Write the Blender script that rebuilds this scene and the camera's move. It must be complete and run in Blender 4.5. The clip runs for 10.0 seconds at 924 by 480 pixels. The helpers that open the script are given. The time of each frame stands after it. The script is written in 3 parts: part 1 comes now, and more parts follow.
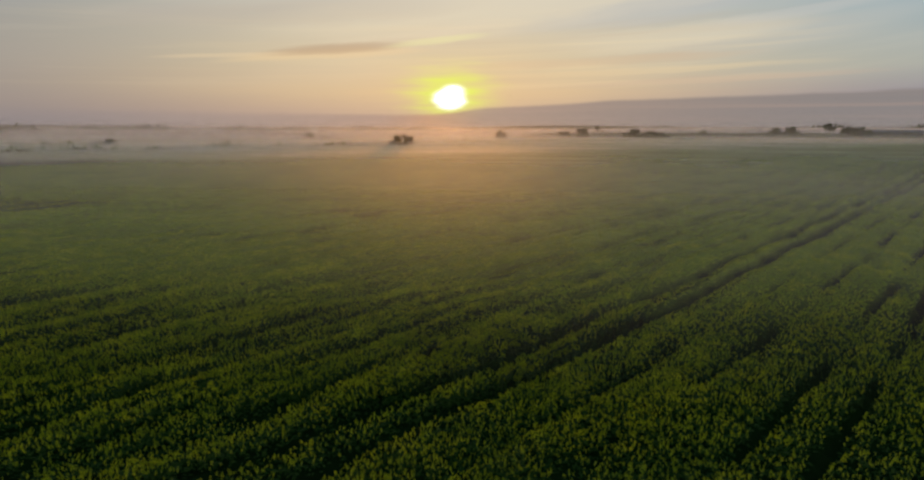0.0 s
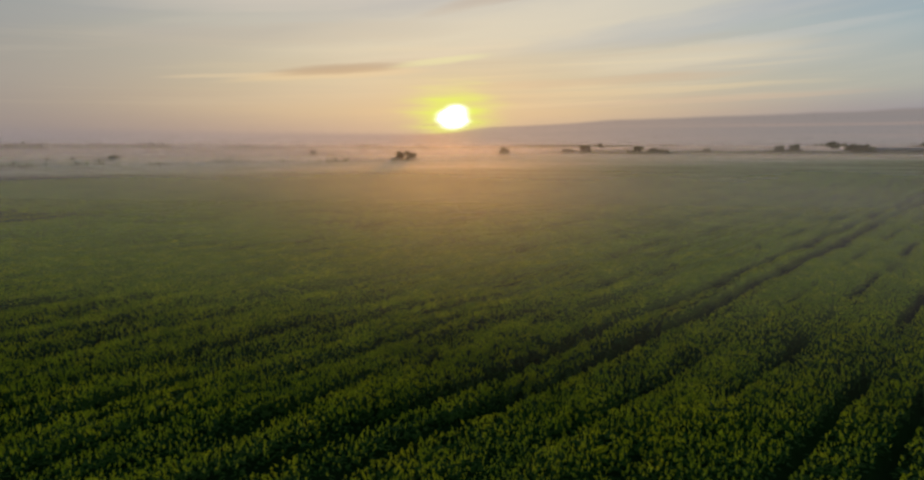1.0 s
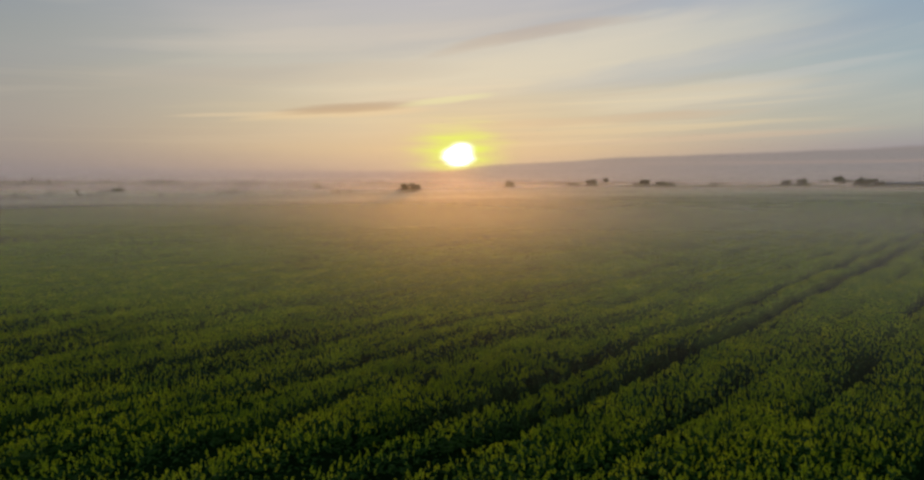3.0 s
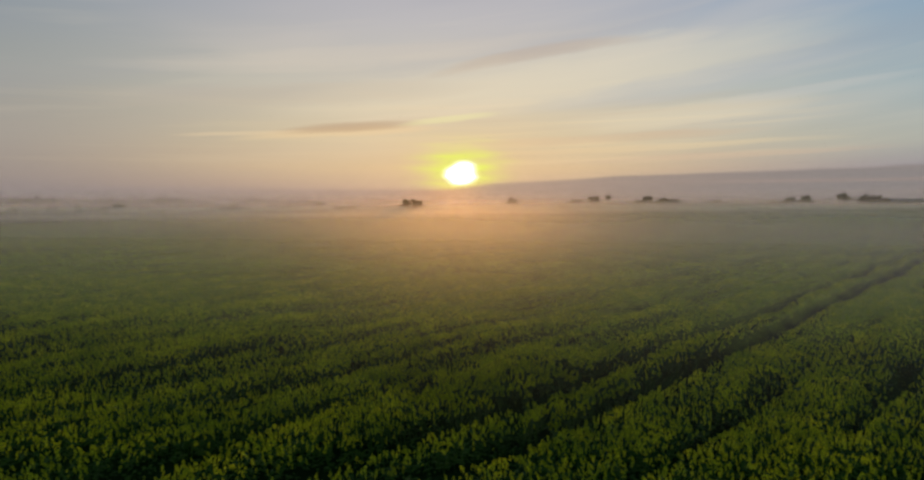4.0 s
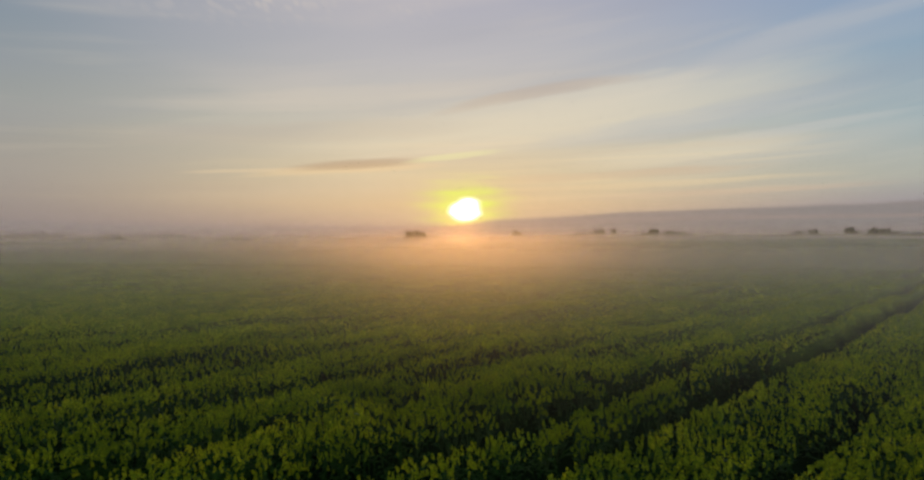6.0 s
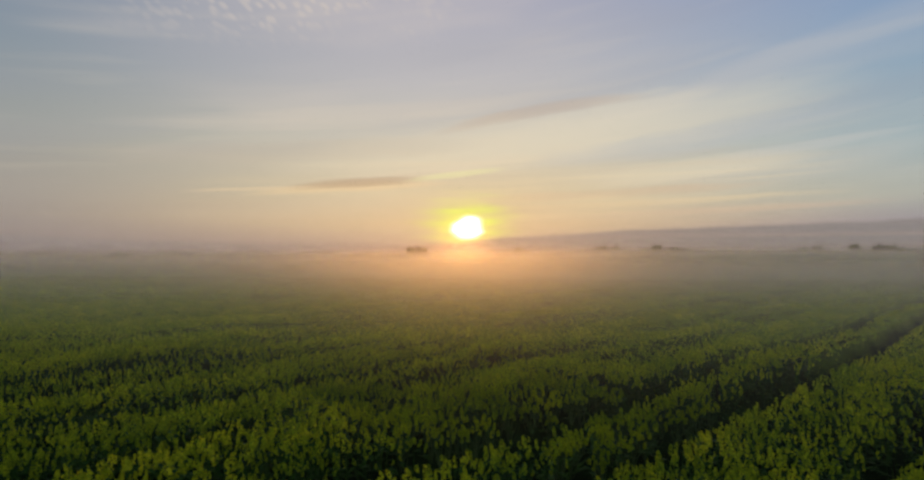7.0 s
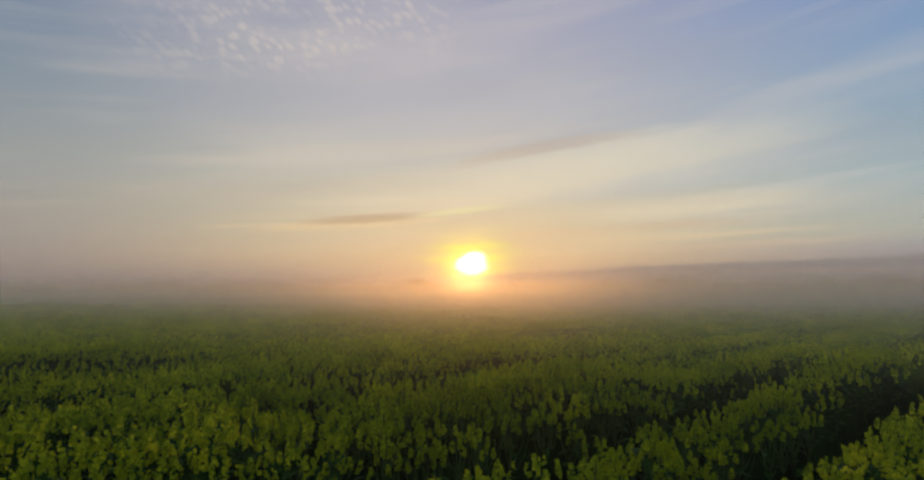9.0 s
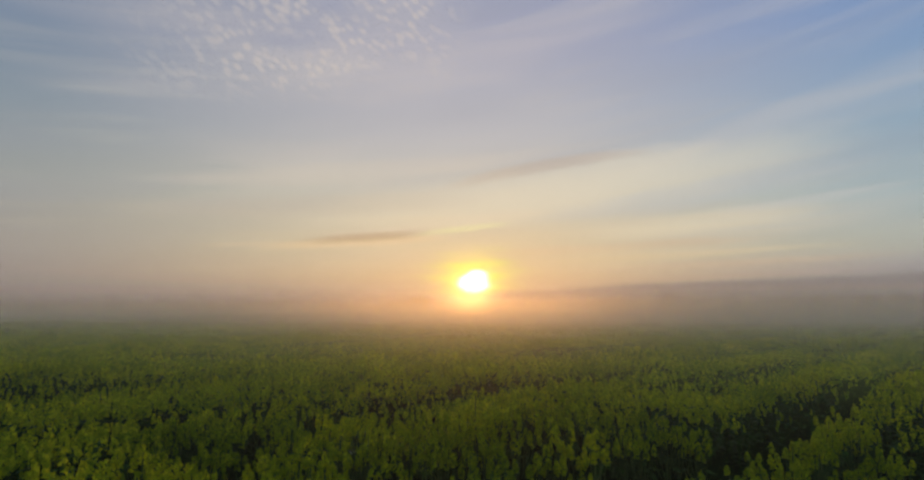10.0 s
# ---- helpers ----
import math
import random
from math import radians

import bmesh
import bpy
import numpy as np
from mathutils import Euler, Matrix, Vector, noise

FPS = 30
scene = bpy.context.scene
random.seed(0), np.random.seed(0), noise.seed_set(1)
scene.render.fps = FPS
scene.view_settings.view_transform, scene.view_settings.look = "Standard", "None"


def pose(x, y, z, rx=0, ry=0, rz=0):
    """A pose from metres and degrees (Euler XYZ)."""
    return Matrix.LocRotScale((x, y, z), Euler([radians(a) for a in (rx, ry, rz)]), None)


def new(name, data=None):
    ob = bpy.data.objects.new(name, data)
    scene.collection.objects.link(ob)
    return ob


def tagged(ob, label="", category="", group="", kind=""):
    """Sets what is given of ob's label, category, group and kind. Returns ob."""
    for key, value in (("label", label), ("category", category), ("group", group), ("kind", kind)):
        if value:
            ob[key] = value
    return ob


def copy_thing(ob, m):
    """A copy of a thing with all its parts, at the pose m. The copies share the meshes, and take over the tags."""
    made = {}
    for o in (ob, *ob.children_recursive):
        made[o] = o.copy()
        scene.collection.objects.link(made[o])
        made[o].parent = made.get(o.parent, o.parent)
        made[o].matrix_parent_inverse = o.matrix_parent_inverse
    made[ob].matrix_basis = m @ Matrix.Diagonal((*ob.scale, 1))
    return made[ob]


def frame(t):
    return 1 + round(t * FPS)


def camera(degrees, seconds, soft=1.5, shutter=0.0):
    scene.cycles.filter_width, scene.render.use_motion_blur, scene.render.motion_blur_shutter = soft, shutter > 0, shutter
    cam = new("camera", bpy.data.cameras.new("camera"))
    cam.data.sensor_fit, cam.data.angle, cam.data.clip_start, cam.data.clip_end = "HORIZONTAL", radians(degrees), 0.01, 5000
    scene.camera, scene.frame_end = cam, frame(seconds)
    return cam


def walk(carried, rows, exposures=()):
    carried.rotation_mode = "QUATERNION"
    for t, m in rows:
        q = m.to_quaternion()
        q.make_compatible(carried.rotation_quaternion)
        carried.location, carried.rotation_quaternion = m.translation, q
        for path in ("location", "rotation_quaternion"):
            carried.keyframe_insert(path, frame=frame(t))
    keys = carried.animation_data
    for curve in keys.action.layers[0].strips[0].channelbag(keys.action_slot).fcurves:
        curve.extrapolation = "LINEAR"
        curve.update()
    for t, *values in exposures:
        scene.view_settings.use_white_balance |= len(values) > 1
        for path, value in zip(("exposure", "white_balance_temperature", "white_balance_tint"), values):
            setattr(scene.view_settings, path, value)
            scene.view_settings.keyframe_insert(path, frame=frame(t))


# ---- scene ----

# ================= camera =================
cam = camera(73.7, 10.0, soft=2.4)
ROWS = [
    (0.0, 0.005, -0.024, 9.103, 3.51, -10.20, -0.24),
    (0.5, -0.057, 0.748, 8.640, 3.65, -9.33, -0.24),
    (1.0, -0.108, 1.523, 8.191, 3.79, -8.47, -0.24),
    (1.5, -0.150, 2.304, 7.754, 3.92, -7.62, -0.24),
    (2.0, -0.184, 3.089, 7.328, 4.05, -6.76, -0.24),
    (2.5, -0.213, 3.881, 6.912, 4.17, -5.91, -0.24),
    (4.0, -0.277, 6.294, 5.722, 4.50, -3.37, -0.23),
    (4.5, -0.294, 7.111, 5.344, 4.60, -2.53, -0.22),
    (5.0, -0.311, 7.934, 4.977, 4.70, -1.68, -0.22),
    (5.5, -0.327, 8.763, 4.619, 4.80, -0.84, -0.21),
    (7.0, -0.367, 11.269, 3.594, 5.10, 1.67, -0.18),
    (7.5, -0.376, 12.108, 3.271, 5.19, 2.51, -0.17),
    (8.0, -0.381, 12.946, 2.967, 5.29, 3.35, -0.16),
    (8.5, -0.382, 13.781, 2.693, 5.39, 4.19, -0.14),
    (9.0, -0.376, 14.611, 2.475, 5.50, 5.02, -0.13),
    (9.5, -0.361, 15.434, 2.372, 5.60, 5.86, -0.11),
    (10.0, -0.336, 16.248, 2.384, 5.72, 6.70, -0.10),
]
walk(cam, [(t, pose(x, y, z, 90 + pitch, roll, yaw)) for t, x, y, z, yaw, pitch, roll in ROWS])

# ================= sun and sky =================
SUN_AZ, SUN_EL = -4.65, 2.75          # degrees east of the y axis, degrees up
scene.cycles.transparent_max_bounces = 96
scene.cycles.max_bounces = 6


def lin(r, g, b, a=1.0):
    """sRGB bytes to a linear colour."""
    return tuple((c / 255 / 12.92) if c <= 10 else ((c / 255 + 0.055) / 1.055) ** 2.4 for c in (r, g, b)) + (a,)


def toward(az, el):
    a, e = radians(az), radians(el)
    return Vector((math.sin(a) * math.cos(e), math.cos(a) * math.cos(e), math.sin(e)))


lamp = bpy.data.lights.new("sun", "SUN")
lamp.energy, lamp.angle, lamp.color = 0.6, radians(0.8), (1.0, 0.42, 0.10)
sun = new("sun", lamp)
sun.matrix_world = toward(SUN_AZ, SUN_EL).to_track_quat("Z", "Y").to_matrix().to_4x4()


class Nodes:
    """Short forms for building node trees."""

    def __init__(self, tree):
        self.tree = tree
        tree.nodes.clear()

    def add(self, kind, **props):
        n = self.tree.nodes.new(kind)
        for k, v in props.items():
            setattr(n, k, v)
        return n

    def link(self, a, b):
        self.tree.links.new(a, b)

    def put(self, socket, v):
        if isinstance(v, bpy.types.NodeSocket):
            self.link(v, socket)
        else:
            socket.default_value = v

    def math(self, op, a, b=0.0, c=0.0, clamp=False):
        n = self.add("ShaderNodeMath", operation=op, use_clamp=clamp)
        for s, v in zip(n.inputs, (a, b, c)):
            self.put(s, v)
        return n.outputs[0]

    def step(self, v, lo, hi, out0=0.0, out1=1.0):
        n = self.add("ShaderNodeMapRange", interpolation_type="SMOOTHSTEP")
        for s, x in zip(n.inputs, (v, lo, hi, out0, out1)):
            self.put(s, x)
        return n.outputs[0]

    def mix(self, f, a, b, blend="MIX"):
        n = self.add("ShaderNodeMix", data_type="RGBA", blend_type=blend)
        self.put(n.inputs[0], f), self.put(n.inputs[6], a), self.put(n.inputs[7], b)
        return n.outputs[2]

    def ramp(self, v, stops, interpolation="LINEAR"):
        n = self.add("ShaderNodeValToRGB")
        r = n.color_ramp
        r.interpolation = interpolation
        while len(r.elements) < len(stops):
            r.elements.new(0.5)
        for e, (p, c) in zip(r.elements, stops):
            e.position, e.color = p, c
        self.put(n.inputs[0], v)
        return n.outputs[0]

    def vec(self, x, y, z=0.0):
        n = self.add("ShaderNodeCombineXYZ")
        for s, v in zip(n.inputs, (x, y, z)):
            self.put(s, v)
        return n.outputs[0]

    def noise(self, v, scale, detail=3.0, rough=0.5, distort=0.0):
        n = self.add("ShaderNodeTexNoise")
        self.put(n.inputs["Vector"], v)
        n.inputs["Scale"].default_value, n.inputs["Detail"].default_value = scale, detail
        n.inputs["Roughness"].default_value, n.inputs["Distortion"].default_value = rough, distort
        return n.outputs[0]


def build_world():
    world = bpy.data.worlds.new("dawn_sky")
    scene.world = world
    world.use_nodes = True
    N = Nodes(world.node_tree)
    coord = N.add("ShaderNodeTexCoord").outputs["Generated"]
    sep = N.add("ShaderNodeSeparateXYZ")
    N.link(coord, sep.inputs[0])
    x, y, z = sep.outputs
    el = N.math("MULTIPLY", N.math("ARCSINE", z), 57.2958)
    az = N.math("SUBTRACT", N.math("MULTIPLY", N.math("ARCTAN2", x, y), 57.2958), SUN_AZ)
    side = N.math("ABSOLUTE", az)

    # hazy veil of high cloud: colour by height above the horizon, for the sun's side, the north and the south
    def veil(*stops):
        return N.ramp(N.math("DIVIDE", el, 60.0, clamp=True), [(e / 60, lin(*c)) for e, c in stops])

    centre = veil((0, (176, 156, 148)), (1.5, (190, 163, 146)), (3.2, (215, 188, 150)), (6, (213, 199, 167)), (10, (205, 200, 184)),
                  (16, (188, 186, 188)), (24, (168, 168, 184)), (34, (138, 148, 178)), (55, (80, 104, 150)))
    left = veil((0, (134, 128, 132)), (2, (152, 141, 136)), (5, (160, 153, 145)), (10, (154, 157, 154)), (16, (136, 148, 158)),
                (23, (118, 135, 158)), (34, (100, 120, 154)), (55, (64, 90, 140)))
    right = veil((0, (138, 136, 148)), (3, (150, 146, 152)), (5, (170, 173, 165)), (9, (158, 175, 180)), (15, (140, 164, 184)),
                 (23, (122, 150, 190)), (34, (92, 122, 170)), (55, (56, 86, 140)))
    flank = N.mix(N.step(az, -8.0, 8.0), left, right)
    sky = N.mix(N.step(side, 2.0, 42.0), centre, flank)

    # cirrus drawn out along one way, fanning upwards to the south
    east = N.math("ADD", az, SUN_AZ)
    tilt = radians(7)
    u = N.math("ADD", N.math("MULTIPLY", az, math.cos(tilt)), N.math("MULTIPLY", el, math.sin(tilt)))
    v = N.math("SUBTRACT", N.math("MULTIPLY", el, math.cos(tilt)), N.math("MULTIPLY", az, math.sin(tilt)))
    v = N.math("SUBTRACT", v, N.math("MULTIPLY", N.math("MULTIPLY", az, az), 0.0004))
    streak = N.noise(N.vec(N.math("MULTIPLY", u, 0.030), N.math("MULTIPLY", v, 0.20), 3.1), 1.0, 2.0, 0.45, 0.25)
    fine = N.noise(N.vec(N.math("MULTIPLY", u, 0.06), N.math("MULTIPLY", v, 0.70), 8.4), 1.0, 2.5, 0.5, 0.3)
    fray = N.noise(N.vec(N.math("MULTIPLY", u, 0.10), N.math("MULTIPLY", v, 0.8), 4.4), 1.0, 4.0, 0.6, 0.2)
    high = N.step(el, 2.0, 7.0)
    sky = N.mix(N.math("MULTIPLY", N.step(streak, 0.50, 0.70), N.math("MULTIPLY", high, 0.15)), sky, lin(232, 216, 200))
    sky = N.mix(N.math("MULTIPLY", N.step(streak, 0.50, 0.30), N.math("MULTIPLY", high, 0.16)), sky, lin(156, 158, 170))
    sky = N.mix(N.math("MULTIPLY", N.step(fine, 0.50, 0.74), N.math("MULTIPLY", high, 0.07)), sky, lin(240, 224, 196))

    # thin layers of cloud low down, to the south of the sun
    layers = N.noise(N.vec(N.math("MULTIPLY", az, 0.035), N.math("MULTIPLY", N.math("SUBTRACT", el, N.math("MULTIPLY", az, 0.035)), 1.25), 2.6), 1.0, 3.0, 0.55, 0.35)
    belt = N.math("MULTIPLY", N.math("MULTIPLY", N.step(el, 2.4, 4.5), N.step(el, 12.0, 7.0)), N.math("MULTIPLY", N.step(east, -16.0, -2.0, 0.25, 1.0), N.step(east, 32.0, 14.0)))
    sky = N.mix(N.math("MULTIPLY", N.step(layers, 0.50, 0.68), N.math("MULTIPLY", belt, 0.30)), sky, lin(246, 222, 176))
    sky = N.mix(N.math("MULTIPLY", N.step(layers, 0.48, 0.32), N.math("MULTIPLY", belt, 0.26)), sky, lin(186, 166, 150))

    # single drawn-out clouds: middle, half length, half thickness and slope in degrees; bow bends the ends down
    def streak_cloud(sky, az0, el0, length, thick, slope, colour, strength, soft=0.1, ragged=1.3, bow=0.0):
        da = N.math("SUBTRACT", east, az0)
        de = N.math("SUBTRACT", N.math("SUBTRACT", el, el0), N.math("MULTIPLY", da, math.tan(radians(slope))))
        de = N.math("ADD", de, N.math("MULTIPLY", N.math("MULTIPLY", da, da), bow))
        de = N.math("ADD", de, N.math("MULTIPLY", N.math("SUBTRACT", fray, 0.5), thick * ragged))
        q = N.math("ADD", N.math("POWER", N.math("ABSOLUTE", N.math("DIVIDE", da, length)), 2.0), N.math("POWER", N.math("ABSOLUTE", N.math("DIVIDE", de, thick)), 2.0))
        return N.mix(N.math("MULTIPLY", N.step(q, 1.0, soft), strength), sky, colour)

    # the broad cream veil over the sun, the blue-grey gap to its south, bright bands under it
    sky = streak_cloud(sky, 3.0, 11.0, 28.0, 3.0, 6.5, lin(236, 224, 196), 0.42, 0.0, 0.9)
    sky = streak_cloud(sky, 15.0, 10.3, 17.0, 1.3, 7.0, lin(184, 188, 190), 0.42, 0.0, 1.2)
    sky = streak_cloud(sky, 15.0, 7.8, 12.0, 1.2, 4.0, lin(228, 216, 188), 0.45, 0.0, 1.2)
    sky = streak_cloud(sky, 24.5, 9.2, 9.0, 0.5, 5.0, lin(206, 202, 196), 0.30, 0.0, 2.0)
    sky = streak_cloud(sky, 8.0, 5.9, 16.0, 0.50, 2.0, lin(206, 180, 152), 0.40, 0.0, 1.8)
    sky = streak_cloud(sky, 12.0, 5.0, 18.0, 0.38, 1.5, lin(240, 214, 168), 0.28, 0.0, 1.8)
    sky = streak_cloud(sky, 17.0, 4.1, 16.0, 0.35, 1.5, lin(196, 172, 154), 0.40, 0.0, 1.6)
    sky = streak_cloud(sky, -20.0, 9.5, 20.0, 1.3, 4.0, lin(190, 178, 162), 0.30, 0.0, 1.4)
    sky = streak_cloud(sky, -16.0, 12.8, 22.0, 1.2, 6.0, lin(216, 204, 188), 0.30, 0.0, 1.4)
    # the grey cloud beside the sun with its bright rim, and the fainter one above
    sky = streak_cloud(sky, -15.4, 6.45, 10.5, 0.62, 4.2, lin(238, 208, 160), 0.55, 0.0, 1.0, 0.002)
    sky = streak_cloud(sky, -14.6, 6.92, 7.6, 0.60, 4.8, lin(178, 154, 130), 0.72, 0.0, 0.8, 0.002)
    sky = streak_cloud(sky, -24.0, 6.05, 6.5, 0.24, 4.0, lin(226, 204, 168), 0.45, 0.0, 1.6)
    sky = streak_cloud(sky, -5.8, 7.75, 5.4, 0.45, 6.5, lin(236, 236, 176), 0.55, 0.0, 1.8)
    sky = streak_cloud(sky, 2.0, 13.5, 11.5, 0.75, 8.0, lin(188, 168, 150), 0.42, 0.0, 0.9, 0.008)

    # ripples of altocumulus high up to the north of the sun, over a soft veil
    cells = N.add("ShaderNodeTexVoronoi", feature="SMOOTH_F1")
    cells.inputs["Smoothness"].default_value, cells.inputs["Randomness"].default_value = 0.6, 0.9
    bend = radians(28)
    wob = N.noise(N.vec(N.math("MULTIPLY", az, 0.12), N.math("MULTIPLY", el, 0.12), 2.0), 1.0, 3.0)
    cu = N.math("ADD", N.math("MULTIPLY", az, 0.95 * math.cos(bend)), N.math("MULTIPLY", el, -0.95 * math.sin(bend)))
    cv = N.math("ADD", N.math("MULTIPLY", az, 1.75 * math.sin(bend)), N.math("MULTIPLY", el, 1.75 * math.cos(bend)))
    N.link(N.vec(N.math("ADD", cu, N.math("MULTIPLY", wob, 3.0)), N.math("ADD", cv, N.math("MULTIPLY", wob, 2.0)), 0.0), cells.inputs["Vector"])
    cells.inputs["Scale"].default_value = 1.0
    cell = N.step(cells.outputs["Distance"], 0.58, 0.20)
    patch = N.noise(N.vec(N.math("MULTIPLY", az, 0.10), N.math("MULTIPLY", el, 0.22), 5.0), 1.0, 3.0)
    lift = N.math("SUBTRACT", el, N.math("MULTIPLY", east, 0.10))
    bank = N.math("MULTIPLY", N.step(lift, 19.5, 24.0), N.math("MULTIPLY", N.step(east, -40.0, -22.0), N.step(east, -3.0, -11.0)))
    veiling = N.math("MULTIPLY", bank, N.step(patch, 0.30, 0.62))
    sky = N.mix(N.math("MULTIPLY", N.math("MULTIPLY", N.step(lift, 13.0, 23.0), N.math("MULTIPLY", N.step(east, -42.0, -26.0), N.step(east, 0.0, -12.0))), 0.20), sky, lin(188, 182, 184))
    sky = N.mix(N.math("MULTIPLY", veiling, N.math("ADD", 0.12, N.math("MULTIPLY", cell, 0.36))), sky, lin(216, 203, 190))

    # the glow round the sun; thin cloud across it draws it out sideways
    de = N.math("SUBTRACT", el, SUN_EL)
    drawn = N.noise(N.vec(N.math("MULTIPLY", az, 0.16), N.math("MULTIPLY", el, 1.7), 1.0), 1.0, 3.0)
    pull = N.math("MULTIPLY", N.math("SUBTRACT", drawn, 0.5), 1.0)

    def lobe(a0, e0, wide, tall, power, ragged):
        q = N.math("ADD", N.math("POWER", N.math("ABSOLUTE", N.math("DIVIDE", N.math("SUBTRACT", az, a0), wide)), 2.0),
                   N.math("POWER", N.math("ABSOLUTE", N.math("DIVIDE", N.math("SUBTRACT", de, e0), tall)), 2.0))
        q = N.math("MAXIMUM", N.math("ADD", N.math("SQRT", q), N.math("MULTIPLY", pull, ragged)), 0.0)
        return N.math("EXPONENT", N.math("MULTIPLY", N.math("POWER", q, power), -1.0))

    peach = lobe(0.0, 0.3, 15.0, 5.5, 1.3, 0.35)
    yellow = lobe(0.0, 0.30, 3.1, 1.9, 2.2, 1.4)
    core = N.math("ADD", lobe(0.0, -0.10, 1.30, 0.78, 4.0, 0.6), N.math("MULTIPLY", lobe(0.35, 0.80, 0.85, 0.36, 3.0, 0.5), 0.6))

    # a low bank of mauve-grey cloud that rises to the south, and the haze along the horizon
    top = N.math("ADD", N.math("MULTIPLY", N.step(az, -2.0, 4.0), 0.65), N.math("MULTIPLY", N.math("DIVIDE", N.math("SUBTRACT", az, 4.0), 32.0, clamp=True), 1.15))
    top = N.math("ADD", N.math("ADD", top, 1.3), N.math("MULTIPLY", N.step(az, 4.0, 16.0), N.math("MULTIPLY", N.step(az, 36.0, 14.0), 0.22)))
    top = N.math("ADD", top, N.math("MULTIPLY", N.math("SUBTRACT", N.noise(N.vec(N.math("MULTIPLY", az, 0.16), 0.0, 7.0), 1.0, 4.0), 0.5), 0.35))
    low = N.math("MULTIPLY", N.step(N.math("SUBTRACT", el, top), 0.14, -0.22), N.step(az, -26.0, -3.0, 0.45, 1.0))
    low_col = N.ramp(N.step(az, -40.0, 36.0), [(0.0, lin(146, 136, 136)), (0.42, lin(182, 152, 136)), (0.5, lin(196, 152, 124)), (0.60, lin(172, 147, 132)), (1.0, lin(138, 131, 128))])
    bands = N.noise(N.vec(N.math("MULTIPLY", az, 0.03), N.math("MULTIPLY", el, 2.2), 6.0), 1.0, 3.0)
    low_col = N.mix(N.math("MULTIPLY", N.step(bands, 0.45, 0.7), 0.25), low_col, lin(190, 160, 142))
    sky = N.mix(N.math("MULTIPLY", peach, 0.50), sky, lin(250, 206, 150))
    sky = N.mix(N.math("MULTIPLY", yellow, 0.88), sky, (0.86, 0.96, 0.11, 1))
    sky = N.mix(N.math("MULTIPLY", low, 0.88), sky, low_col)
    hot = N.mix(N.math("MINIMUM", core, 1.0), sky, (2.6, 2.8, 3.0, 1))
    sky = N.mix(N.math("SUBTRACT", 1.0, N.math("MULTIPLY", low, 0.97)), sky, hot)

    # away from the sun and overhead, the clear dawn sky
    nishita = N.add("ShaderNodeTexSky", sky_type="NISHITA", sun_disc=False, sun_elevation=radians(SUN_EL), sun_rotation=radians(SUN_AZ), altitude=50.0, air_density=1.2, dust_density=2.5)
    clear = N.mix(1.0, nishita.outputs[0], (0.42, 0.42, 0.42, 1), "MULTIPLY")
    sky = N.mix(N.math("MAXIMUM", N.step(el, 28.0, 55.0), N.step(side, 55.0, 110.0)), sky, clear)
    back = N.add("ShaderNodeBackground")
    N.link(sky, back.inputs[0])
    back.inputs[1].default_value = 1.0
    N.link(back.outputs[0], N.add("ShaderNodeOutputWorld").inputs[0])


build_world()

# ================= materials =================


def material(name):
    m = bpy.data.materials.new(name)
    m.use_nodes = True
    return m, Nodes(m.node_tree)


def position(N):
    return N.add("ShaderNodeNewGeometry").outputs["Position"]


def attribute(N, name):
    return N.add("ShaderNodeAttribute", attribute_name=name).outputs["Fac"]


def plant_material(name, stops, thin=0.35, rough=0.6, blotch=1.2):
    """Leaf or petal: colour by piece and by patch, some light passing through."""
    m, N = material(name)
    pos = position(N)
    isle = N.add("ShaderNodeNewGeometry").outputs["Random Per Island"]
    patch = N.noise(pos, blotch, 3.0)
    f = N.math("ADD", N.math("MULTIPLY", isle, 0.55), N.math("MULTIPLY", N.step(patch, 0.3, 0.7), 0.45))
    col = N.ramp(f, stops)
    p = N.add("ShaderNodeBsdfPrincipled")
    N.link(col, p.inputs["Base Color"])
    p.inputs["Roughness"].default_value = rough
    p.inputs["Specular IOR Level"].default_value = 0.04
    t = N.add("ShaderNodeBsdfTranslucent")
    N.link(col, t.inputs[0])
    mix = N.add("ShaderNodeMixShader")
    mix.inputs[0].default_value = thin
    N.link(p.outputs[0], mix.inputs[1]), N.link(t.outputs[0], mix.inputs[2])
    N.link(mix.outputs[0], N.add("ShaderNodeOutputMaterial").inputs[0])
    return m


PETAL = plant_material("rape_petal", [(0.0, (0.14, 0.23, 0.020, 1)), (0.5, (0.34, 0.42, 0.024, 1)), (1.0, (0.72, 0.68, 0.030, 1))], 0.75)
LEAF = plant_material("rape_leaf", [(0.0, (0.018, 0.050, 0.010, 1)), (0.6, (0.034, 0.080, 0.014, 1)), (1.0, (0.065, 0.125, 0.018, 1))], 0.25, 0.5)
STEM = plant_material("rape_stem", [(0.0, (0.05, 0.09, 0.03, 1)), (1.0, (0.10, 0.14, 0.05, 1))], 0.1)
TREE_LEAF = plant_material("hedge_leaf", [(0.0, (0.03, 0.045, 0.015, 1)), (1.0, (0.07, 0.09, 0.03, 1))], 0.3, 0.6, 0.6)


